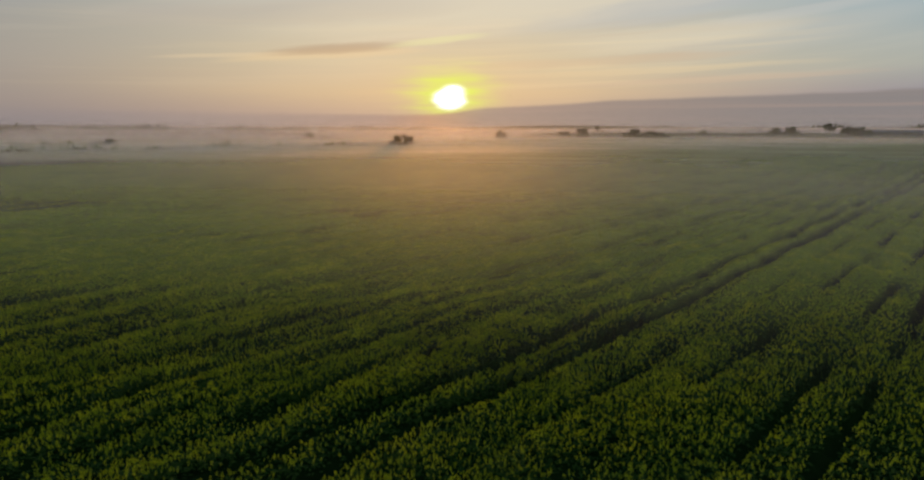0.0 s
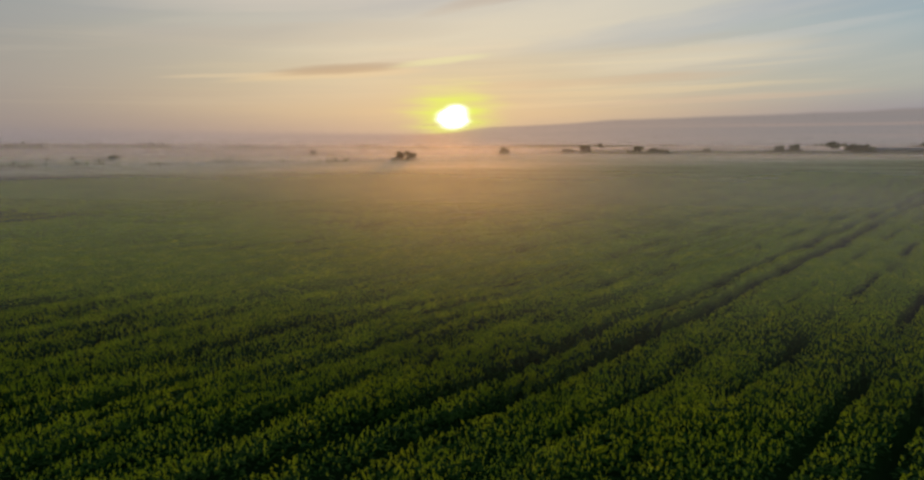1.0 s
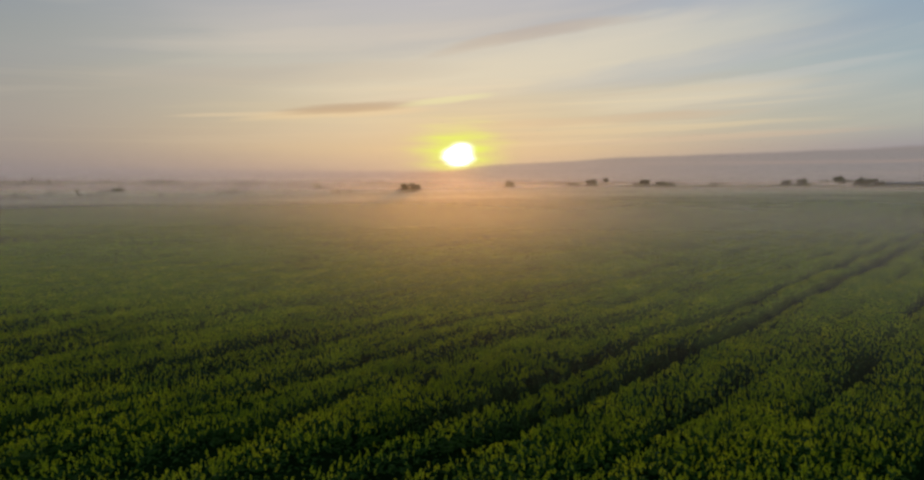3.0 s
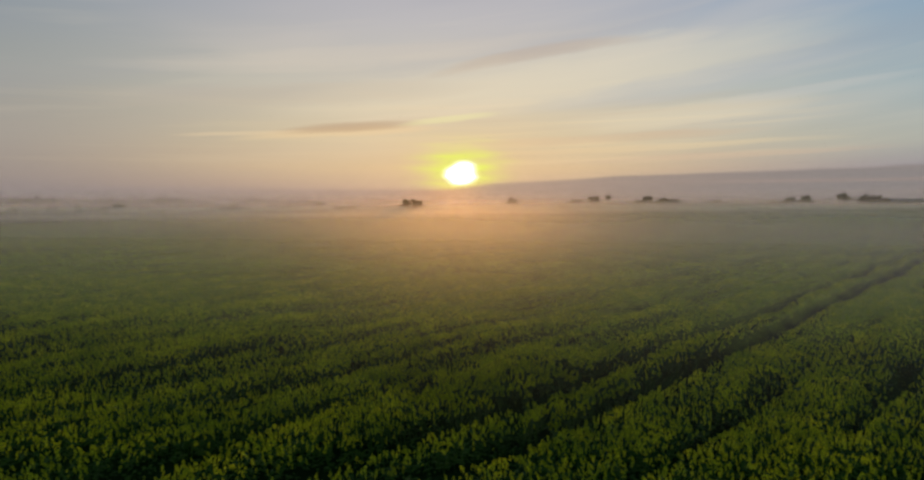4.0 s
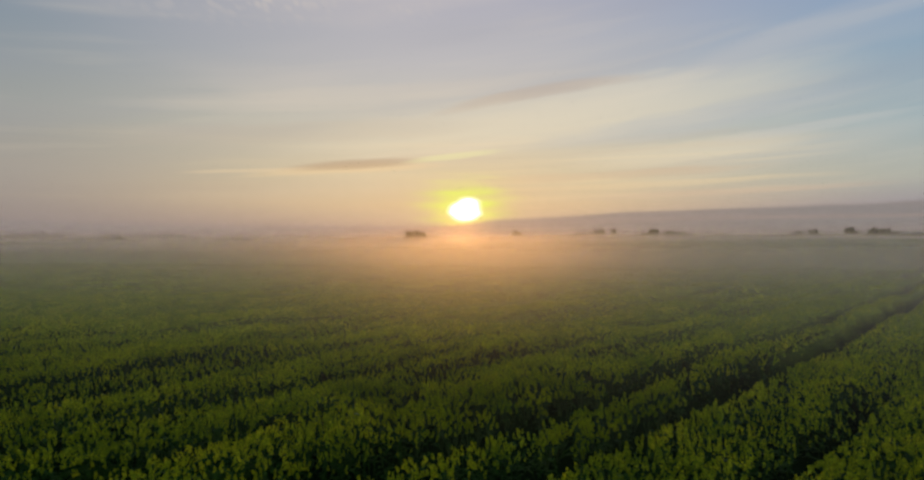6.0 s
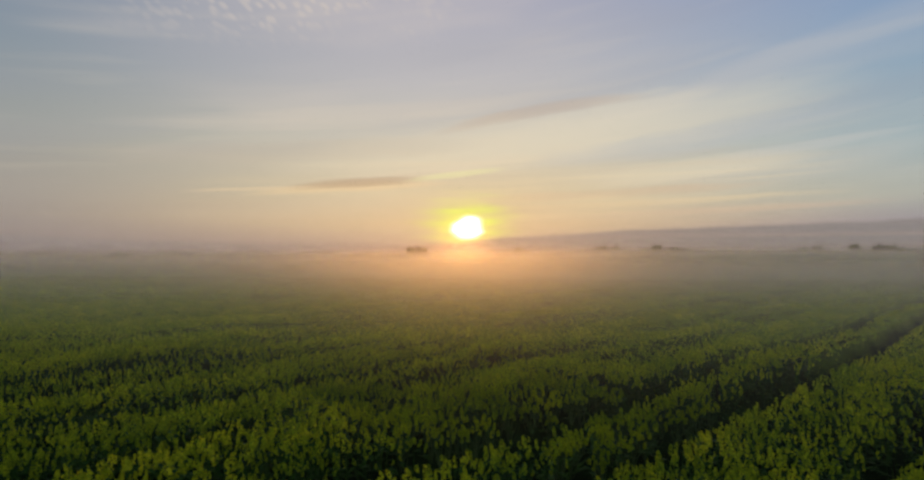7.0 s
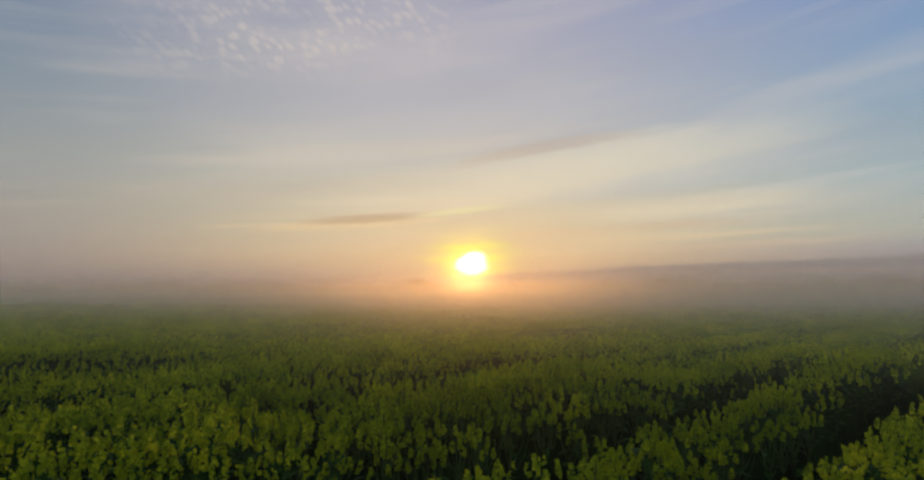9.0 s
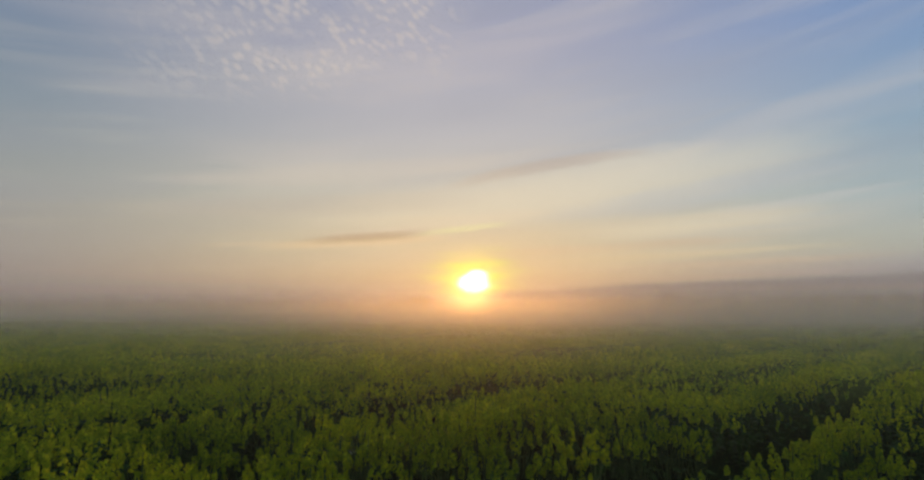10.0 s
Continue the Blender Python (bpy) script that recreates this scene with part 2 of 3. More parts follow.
def surface(name, stops, scale, bump, rough=0.9, detail=5.0):
    m, N = material(name)
    pos = position(N)
    big, small = N.noise(pos, scale, 3.0), N.noise(pos, scale * 14, detail, 0.6)
    f = N.math("ADD", N.math("MULTIPLY", N.step(big, 0.3, 0.7), 0.5), N.math("MULTIPLY", N.step(small, 0.25, 0.75), 0.5))
    p = N.add("ShaderNodeBsdfPrincipled")
    N.link(N.ramp(f, stops), p.inputs["Base Color"])
    p.inputs["Roughness"].default_value = rough
    p.inputs["Specular IOR Level"].default_value = 0.15
    b = N.add("ShaderNodeBump")
    b.inputs["Distance"].default_value = bump
    N.link(small, b.inputs["Height"]), N.link(b.outputs[0], p.inputs["Normal"])
    N.link(p.outputs[0], N.add("ShaderNodeOutputMaterial").inputs[0])
    return m


SOIL = surface("soil_and_grass", [(0.0, (0.035, 0.045, 0.018, 1)), (0.5, (0.05, 0.065, 0.022, 1)), (1.0, (0.085, 0.10, 0.035, 1))], 0.05, 0.05)


def canopy_material():
    """Leaves below, blossom above, by how far the crop is in flower at each place; shade between plants is painted into
    the leaf colour.
    """
    m, N = material("rape_canopy")
    pos = position(N)
    big, small = N.noise(pos, 0.12, 3.0), N.noise(pos, 2.2, 5.0, 0.6)
    f = N.math("ADD", N.math("MULTIPLY", N.step(big, 0.3, 0.7), 0.6), N.math("MULTIPLY", N.step(small, 0.2, 0.8), 0.4))
    # near black: leaf green with the shade among stalks and in tracks put in
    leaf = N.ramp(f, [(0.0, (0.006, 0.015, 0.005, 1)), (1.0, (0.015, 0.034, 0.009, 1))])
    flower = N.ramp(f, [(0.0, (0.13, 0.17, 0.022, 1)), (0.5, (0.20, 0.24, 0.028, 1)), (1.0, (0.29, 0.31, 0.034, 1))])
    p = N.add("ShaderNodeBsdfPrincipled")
    N.link(N.mix(attribute(N, "bloom_less_shade"), leaf, flower), p.inputs["Base Color"])
    p.inputs["Roughness"].default_value, p.inputs["Specular IOR Level"].default_value = 0.9, 0.0
    b = N.add("ShaderNodeBump")
    b.inputs["Distance"].default_value = 0.05
    N.link(small, b.inputs["Height"]), N.link(b.outputs[0], p.inputs["Normal"])
    N.link(p.outputs[0], N.add("ShaderNodeOutputMaterial").inputs[0])
    return m


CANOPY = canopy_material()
BARK = surface("bark", [(0.0, (0.05, 0.04, 0.03, 1)), (1.0, (0.11, 0.09, 0.07, 1))], 2.0, 0.02)
BARN_WALL = surface("barn_boards", [(0.0, (0.09, 0.085, 0.08, 1)), (1.0, (0.17, 0.16, 0.15, 1))], 0.4, 0.02)
BARN_ROOF = surface("barn_sheet_roof", [(0.0, (0.10, 0.10, 0.11, 1)), (1.0, (0.18, 0.18, 0.19, 1))], 0.4, 0.01, 0.5)

FOG_SIGMA = 0.027


def fog_material():
    """Ground mist: thin, thinning upwards, drifting in wisps; it scatters the light on and to the sides."""
    m, N = material("mist")
    pos = position(N)
    sep = N.add("ShaderNodeSeparateXYZ")
    N.link(pos, sep.inputs[0])
    z = sep.outputs[2]
    n = N.add("ShaderNodeVectorMath", operation="MULTIPLY")
    N.link(pos, n.inputs[0])
    n.inputs[1].default_value = (0.012, 0.012, 0.16)
    wisp = N.step(N.noise(n.outputs[0], 1.0, 4.0, 0.55, 0.4), 0.2, 0.8, 0.45, 1.55)
    thick = N.step(N.math("SUBTRACT", sep.outputs[1], N.math("MULTIPLY", sep.outputs[0], 0.35)), 140.0, 195.0)
    bank = N.math("ADD", 1.0, N.math("MULTIPLY", thick, 5.5))
    fall = N.math("EXPONENT", N.math("DIVIDE", N.math("MAXIMUM", N.math("SUBTRACT", z, attribute(N, "top")), 0.0), N.math("MULTIPLY", attribute(N, "fade"), -1.0)))
    rise = N.step(N.math("SUBTRACT", z, attribute(N, "ground")), 0.0, 0.5, 0.0, 1.0)
    sigma = N.math("MULTIPLY", N.math("MULTIPLY", fall, rise), N.math("MULTIPLY", N.math("MULTIPLY", wisp, bank), FOG_SIGMA))
    far = N.step(sep.outputs[1], 16.0, 30.0, 0.22, 1.0)
    air = N.math("MULTIPLY", N.step(sep.outputs[1], 60.0, 200.0), N.step(z, 14.0, 7.0, 0.0, 0.0015))
    sigma = N.math("ADD", N.math("MULTIPLY", sigma, far), air)
    depth = N.math("MULTIPLY", sigma, attribute(N, "spacing"))
    alpha = N.math("SUBTRACT", 1.0, N.math("EXPONENT", N.math("MULTIPLY", depth, -1.0)))
    # whiter in the thick bank: brightness from multiple scattering put into the colour
    pale = N.mix(thick, (0.60, 0.61, 0.61, 1), (0.80, 0.81, 0.83, 1))
    d = N.add("ShaderNodeBsdfDiffuse")
    N.link(pale, d.inputs[0])
    t = N.add("ShaderNodeBsdfTranslucent")
    N.link(pale, t.inputs[0])
    r = N.add("ShaderNodeBsdfRefraction")
    r.inputs["Roughness"].default_value, r.inputs["IOR"].default_value = 0.85, 1.33
    a = N.add("ShaderNodeMixShader")
    a.inputs[0].default_value = 0.80
    N.link(d.outputs[0], a.inputs[1]), N.link(t.outputs[0], a.inputs[2])
    # single scattering onwards in the thin mist, little of it in the thick bank
    b = N.add("ShaderNodeMixShader")
    N.link(N.step(thick, 0.0, 1.0, 0.22, 0.07), b.inputs[0])
    N.link(a.outputs[0], b.inputs[1]), N.link(r.outputs[0], b.inputs[2])
    r2 = N.add("ShaderNodeBsdfRefraction")
    r2.inputs["Roughness"].default_value, r2.inputs["IOR"].default_value = 0.70, 1.07
    b2 = N.add("ShaderNodeMixShader")
    N.link(N.step(thick, 0.0, 1.0, 0.028, 0.003), b2.inputs[0])
    N.link(b.outputs[0], b2.inputs[1]), N.link(r2.outputs[0], b2.inputs[2])
    b = b2
    c = N.add("ShaderNodeMixShader")
    N.link(alpha, c.inputs[0])
    N.link(N.add("ShaderNodeBsdfTransparent").outputs[0], c.inputs[1]), N.link(b.outputs[0], c.inputs[2])
    N.link(c.outputs[0], N.add("ShaderNodeOutputMaterial").inputs[0])
    return m


MIST = fog_material()

# ================= land =================
ROW_AZ = radians(39.8)                      # the way in which the crop was drilled
# drill-wise offset, depth and half width of each wheel track or thin row
GAPS = [(-13.25, 1.0, 0.42), (-11.62, 1.0, 0.46), (-4.7, 0.70, 0.27), (-3.1, 0.68, 0.27), (-15.6, 0.70, 0.34), (-16.9, 0.45, 0.3), (-18.0, 0.4, 0.3), (-19.5, 0.65, 0.36), (-20.9, 0.5, 0.34),
        (-21.9, 0.55, 0.36), (-9.2, 0.45, 0.28), (-7.2, 0.55, 0.30), (-25.6, 0.5, 0.4), (-27.3, 0.75, 0.42), (-33.6, 0.8, 0.45), (-42.5, 0.8, 0.5), (-45.8, 0.8, 0.5), (-49.8, 0.6, 0.5),
        (4.6, 0.6, 0.4), (6.3, 0.6, 0.4), (20.5, 0.8, 0.42), (22.2, 0.8, 0.42), (-61.5, 0.5, 0.45), (-59.8, 0.5, 0.45)]


# how far along such a row its crop is thinnest
THINNEST = {-4.7: 18.3, -3.1: 20.0, -9.2: 16.3, -15.6: 11.0, -7.2: 23.5, -19.5: 8.5}


def smooth(v, lo, hi):
    t = np.clip((v - lo) / (hi - lo), 0, 1)
    return t * t * (3 - 2 * t)


def land(x, y):
    """The height of the ground: flat near by, a long low rise beyond the field, hills far off."""
    x, y = np.asarray(x, float), np.asarray(y, float)
    rise = (4.9 * smooth(y, 80, 275) * (0.36 + 0.64 * smooth(x, -150, 60)) + 2.2 * smooth(y, 265, 440) * smooth(x, -40, 90)) * (1 - smooth(y, 470, 760))
    far = smooth(y, 1500, 3600) * (16 + 9 * np.sin(x / 700 + 1) + 5 * np.sin(x / 260) + 14 * smooth(x, 400, 2600))
    return rise + far


def waves(x, y, s, seed):
    """Cheap smooth noise, about -1 to 1."""
    r = np.random.RandomState(seed)
    out = 0
    for k in range(7):
        a, f, p = r.uniform(0, 6.28), r.uniform(0.6, 1.7) / s, r.uniform(0, 6.28)
        out = out + np.sin((x * np.cos(a) + y * np.sin(a)) * f * 6.28 + p)
    return out / 3.2


def gap(x, y):
    """How far the crop is missing: 1 in a wheel track, 0 in the stand."""
    u, v = x * math.sin(ROW_AZ) + y * math.cos(ROW_AZ), x * math.cos(ROW_AZ) - y * math.sin(ROW_AZ)
    v = v + 0.05 * np.sin(u / 5.1) + 0.03 * np.sin(u / 1.7 + v) + 0.028 * np.maximum(u - 26, 0)
    out = np.zeros_like(u)
    for v0, deep, wide in GAPS:
        grown = wide * (1 + 0.15 * smooth(u, 18, 34))
        phase = math.pi / 2 - THINNEST[v0] / 2.6 if v0 in THINNEST else v0 * 3
        patchy = 1.0 if deep > 0.9 else np.clip(0.66 + 0.5 * np.sin(u / 2.6 + phase) + 0.3 * np.sin(u / 0.9 + v0), 0.1, 1.0)
        out = np.maximum(out, deep * patchy * np.exp(-np.abs((v - v0) / grown) ** 5))
    return out


def stand(x, y):
    """The height of the crop's tops, 0 to 1: long drills with thin places between them."""
    u, v = x * math.sin(ROW_AZ) + y * math.cos(ROW_AZ), x * math.cos(ROW_AZ) - y * math.sin(ROW_AZ)
    drill = waves(u / 7.0, v, 1.5, 3) * 0.5 + waves(u / 4.0, v, 4.6, 4) * 0.5
    clump = waves(x, y, 0.7, 5)
    return np.clip(0.80 + 0.32 * drill + 0.05 * clump, 0.35, 1.1) * (1 - 0.9 * gap(x, y))


def mesh_object(name, verts, faces, mat, attrs=None, parent=None, shade=False):
    me = bpy.data.meshes.new(name)
    verts, faces = np.asarray(verts, np.float32), np.asarray(faces, np.int32)
    n = faces.shape[1]
    me.vertices.add(len(verts)), me.loops.add(faces.size), me.polygons.add(len(faces))
    me.vertices.foreach_set("co", verts.ravel())
    me.loops.foreach_set("vertex_index", faces.ravel())
    me.polygons.foreach_set("loop_start", np.arange(len(faces), dtype=np.int32) * n)
    me.polygons.foreach_set("use_smooth", np.full(len(faces), shade))
    for key, values in (attrs or {}).items():
        me.attributes.new(key, "FLOAT", "POINT").data.foreach_set("value", np.asarray(values, np.float32))
    me.materials.append(mat)
    me.update(calc_edges=True)
    ob = new(name, me)
    ob.parent = parent
    return ob


def part(name, bm, mat, parent, label=""):
    me = bpy.data.meshes.new(name)
    bm.to_mesh(me)
    bm.free()
    me.materials.append(mat)
    ob = new(name, me)
    ob.parent = parent
    return tagged(ob, label) if label else ob


def lattice(xs, ys, height):
    """A sheet over the lattice xs by ys."""
    X, Y = np.meshgrid(xs, ys)
    V = np.stack([X, Y, height(X, Y)], -1).reshape(-1, 3)
    i = np.arange(len(xs) * len(ys)).reshape(len(ys), len(xs))
    F = np.stack([i[:-1, :-1], i[:-1, 1:], i[1:, 1:], i[1:, :-1]], -1).reshape(-1, 4)
    return V, F


def spread(lo, hi, n, power):
    t = np.linspace(-1, 1, n)
    s = np.sign(t) * np.abs(t) ** power
    return np.where(s < 0, -s * lo, s * hi)


# the ground: one sheet to the horizon
V, F = lattice(spread(-4600, 4600, 121, 2.4), np.concatenate([[-400, -150, -60, -20], np.linspace(0, 60, 13), 60 + 4700 * np.linspace(0.004, 1, 90) ** 2.2]), land)
tagged(mesh_object("ground", V, F, SOIL, shade=True), "dark soil and grass of a wide flat plain", "ground", kind="structure")

# ================= the crop =================
def wedge(y0, y1, density, seed, edge=0.84, margin=3.0):
    """Points strewn over the part of the field ahead, as wide as it opens out."""
    r = np.random.RandomState(seed)
    half = lambda y: edge * np.maximum(y, 12.0) + margin
    n = int(density * (y1 - y0) * (half(y0) + half(y1)))
    y = np.sqrt(r.uniform((y0 + margin / edge) ** 2, (y1 + margin / edge) ** 2, n)) - margin / edge if y0 > 11 else r.uniform(y0, y1, n)
    x = r.uniform(-1, 1, n) * half(y) - 0.08 * y
    return x, y, r


def strew(V, F, places, turn, lean, size):
    """Copies of the piece V, F: turned about z, leant, sized and set down."""
    c, s = np.cos(turn)[:, None], np.sin(turn)[:, None]
    P = V[None] * size[:, None, :]
    X, Y, Z = P[..., 0] * c - P[..., 1] * s, P[..., 0] * s + P[..., 1] * c, P[..., 2]
    X, Y = X + lean[:, :1] * Z, Y + lean[:, 1:] * Z
    out = np.stack([X, Y, Z], -1) + places[:, None, :]
    faces = F[None] + (np.arange(len(places)) * len(V))[:, None, None]
    return out.reshape(-1, 3), faces.reshape(-1, F.shape[1])


def flower_head(n, seed, petal, wide=0.055, tall=0.20):
    """A raceme: small bent petals round an upright axis, fullest below its tip."""
    r = np.random.RandomState(seed)
    V, F = [], []
    for k in range(n):
        h = r.uniform(0, 1)
        rad = wide * (0.35 + 0.65 * math.sin(math.pi * min(1, 0.25 + 0.75 * h) ** 1.0)) * r.uniform(0.5, 1.15)
        a = r.uniform(0, 6.283)
        c = Vector((rad * math.cos(a), rad * math.sin(a), tall * (h - 0.75)))
        out = Vector((math.cos(a), math.sin(a), r.uniform(-0.2, 1.1))).normalized()
        e1 = out.cross(Vector((0, 0, 1)) + out * 0.01).normalized()
        e2 = out.cross(e1)
        p = petal * r.uniform(0.7, 1.25)
        base = len(V)
        for i, j, b in ((-1, -1, 0.0), (1, -1, 0.35), (1, 1, 0.0), (-1, 1, 0.35)):
            V.append(c + (e1 * i + e2 * j) * p * 0.5 + out * p * (b - 0.15))
        F.append((base, base + 1, base + 2, base + 3))
    return np.array([tuple(v) for v in V]), np.array(F)


def leafing(n, seed, low=-0.75, high=-0.18, size=0.085):
    """Leaves below a flower head, each a bent blade of two quads, about a thin stalk."""
    r = np.random.RandomState(seed)
    V, F = [], []
    for k in range(n):
        a, h, s = r.uniform(0, 6.283), r.uniform(low, high), size * r.uniform(0.7, 1.4)
        out, across = Vector((math.cos(a), math.sin(a), 0)), Vector((-math.sin(a), math.cos(a), 0))
        c, base = Vector((0, 0, h)), len(V)
        up, droop = r.uniform(0.2, 0.8), r.uniform(-0.5, 0.3)
        for d, w, zz in ((0.1, 0.15, 0.0), (1.0, 0.42, up), (2.0, 0.10, up + droop)):
            V += [c + out * s * d - across * s * w + Vector((0, 0, zz * s)), c + out * s * d + across * s * w + Vector((0, 0, zz * s))]
        F += [(base, base + 1, base + 3, base + 2), (base + 2, base + 3, base + 5, base + 4)]
    return np.array([tuple(v) for v in V]), np.array(F)


def stalk(high=-0.15, low=-1.0, r=0.006):
    V = [(r * math.cos(a), r * math.sin(a), z) for z in (low, high) for a in (0, 2.1, 4.2)]
    return np.array(V), np.array([(0, 1, 4, 3), (1, 2, 5, 4), (2, 0, 3, 5)])


def joined(pieces):
    V, F, base = [], [], 0
    for v, f in pieces:
        V.append(v), F.append(f + base)
        base += len(v)
    return np.concatenate(V), np.concatenate(F)


HEIGHT = 1.41


def beside(x, y):
    """The patch beside the end of the flight, where every plant is built by itself."""
    return (y > 19.6) & (y < 23.6) & (np.abs(x + 0.6) < 2.1 + 0.55 * (y - 19.6))


def sow(y0, y1, density, seed, heads, leaves):
    """One belt of the crop: where its heads stand and how tall they are."""
    x, y, r = wedge(y0, y1, density, seed)
    tall, miss = stand(x, y), gap(x, y)
    keep = ~beside(x, y) & (miss < r.uniform(0.25, 0.75, len(x))) & (tall > r.uniform(0.35, 0.72, len(x)))
    # fewer heads near on the right, to darken that side like a vignette
    keep &= r.uniform(0, 1, len(x)) > 0.52 * smooth(x - 0.15 * y, 0, 7) * (1 - smooth(y, 24, 40))
    x, y, tall = x[keep], y[keep], tall[keep]
    n = len(x)
    z = land(x, y) + HEIGHT * (0.50 + 0.52 * tall) * r.uniform(0.90, 1.06, n)
    places = np.stack([x, y, z], -1)
    turn, lean = r.uniform(0, 6.283, n), r.normal(0, 0.10, (n, 2))
    size = np.repeat(r.uniform(0.75, 1.3, n)[:, None], 3, 1) * np.stack([r.uniform(0.85, 1.2, n), r.uniform(0.85, 1.2, n), r.uniform(0.8, 1.25, n)], -1)
    kind = r.randint(0, len(heads), n)
    H = joined([strew(*heads[k], places[kind == k], turn[kind == k], lean[kind == k], size[kind == k]) for k in range(len(heads))])
    one = np.ones((n, 3))
    if not leaves:
        return H, None
    L = joined([strew(*leaves[k], places[kind == k], turn[kind == k], lean[kind == k], one[kind == k]) for k in range(len(leaves))])
    return H, L


belts = [
    (-6.0, 12.0, 12, 20, [flower_head(6, s, 0.06, 0.045, 0.12) for s in (4, 5, 6)], [leafing(1, s, size=0.13) for s in (4, 5, 6)]),
    (12.0, 17.5, 80, 19, [flower_head(6, s, 0.029, 0.021, 0.085) for s in (1, 2, 3)], [leafing(2, s, -0.4, -0.05, size=0.075) for s in (1, 2, 3)]),
    (17.5, 27.0, 128, 21, [flower_head(10, s, 0.024, 0.020, 0.085) for s in (1, 2, 3)], [joined([leafing(2, 1, -0.45, -0.06, size=0.075), stalk()]), leafing(2, 2, -0.45, -0.06, size=0.075), leafing(2, 3, -0.45, -0.06, size=0.075)]),
    (27.0, 46.0, 100, 22, [flower_head(3, s, 0.036, 0.024, 0.08) for s in (4, 5, 6)], []),
    (46.0, 80.0, 14, 23, [flower_head(3, s, 0.055, 0.04, 0.08) for s in (7, 8, 9)], []),
]
sown = [sow(*b) for b in belts]
V, F = joined([s[0] for s in sown])
tagged(mesh_object("rapeseed_flowers", V, F, PETAL), "yellow-green flower heads of a rapeseed field", "crop", kind="stuff")
V, F = joined([s[1] for s in sown if s[1]])
tagged(mesh_object("rapeseed_leaves", V, F, LEAF), "dark green leaves and stalks of a rapeseed field", "crop", kind="stuff")


# the leaf layer under the heads, which turns into the closed canopy where heads can no longer be told apart
def closed(X, Y):
    return smooth(Y, 18, 42)


def layer(X, Y):
    low = 0.06 + 0.86 * stand(X, Y) * (0.92 + 0.10 * waves(X, Y, 0.35, 8))
    n = waves(X, Y, 0.8, 9) * 0.05 + waves(X, Y, 2.1, 10) * 0.05
    high = 0.08 + ((HEIGHT - 0.26) * (0.62 + 0.40 * stand(X, Y)) + n) * (1 - 0.93 * gap(X, Y))
    f = closed(X, Y)
    return land(X, Y) + low * (1 - f) + high * f


def along_drills(us, vs, y0, y1, sink):
    """A sheet of the canopy whose mesh runs along the drills, between two distances."""
    V, F = lattice(us, vs, lambda U, W: 0 * U)
    X, Y = V[:, 0] * math.sin(ROW_AZ) + V[:, 1] * math.cos(ROW_AZ), V[:, 0] * math.cos(ROW_AZ) - V[:, 1] * math.sin(ROW_AZ)
    keep = ((Y > y0) & (Y < y1) & (np.abs(X + 0.08 * Y) < 0.86 * np.maximum(Y, 12) + 6))[F].all(1)
    F = F[keep]
    used, F = np.unique(F, return_inverse=True)
    X, Y = X[used], Y[used]
    return np.stack([X, Y, layer(X, Y) - sink], -1), F.reshape(-1, 4)


pieces = [along_drills(np.arange(-34, 105, 0.36), np.arange(-72, 32, 0.14), -6.5, 66, 0.0),
          along_drills(np.arange(-30, 215, 1.1), np.arange(-150, 75, 0.30), 65, 142, 0.03)]
V, F = lattice(np.linspace(-240, 240, 220), np.linspace(139, 250, 90), layer)
pieces.append((V - np.array([0, 0, 0.06]), F))
V, F = joined(pieces)
# drops to the near-black leaf colour in tracks and thin rows, painting their shade
bloom_less_shade = smooth(V[:, 1], 22, 38) * (0.45 + 0.55 * closed(V[:, 0], V[:, 1])) * (1 - smooth(gap(V[:, 0], V[:, 1]), 0.05, 0.45)) * np.clip(0.2 + stand(V[:, 0], V[:, 1]), 0, 1)
tagged(mesh_object("rapeseed_canopy", V, F, CANOPY, {"bloom_less_shade": bloom_less_shade}, shade=True), "olive green leaves and blossom of the rapeseed field, with painted shade in its tracks", "crop", kind="stuff")


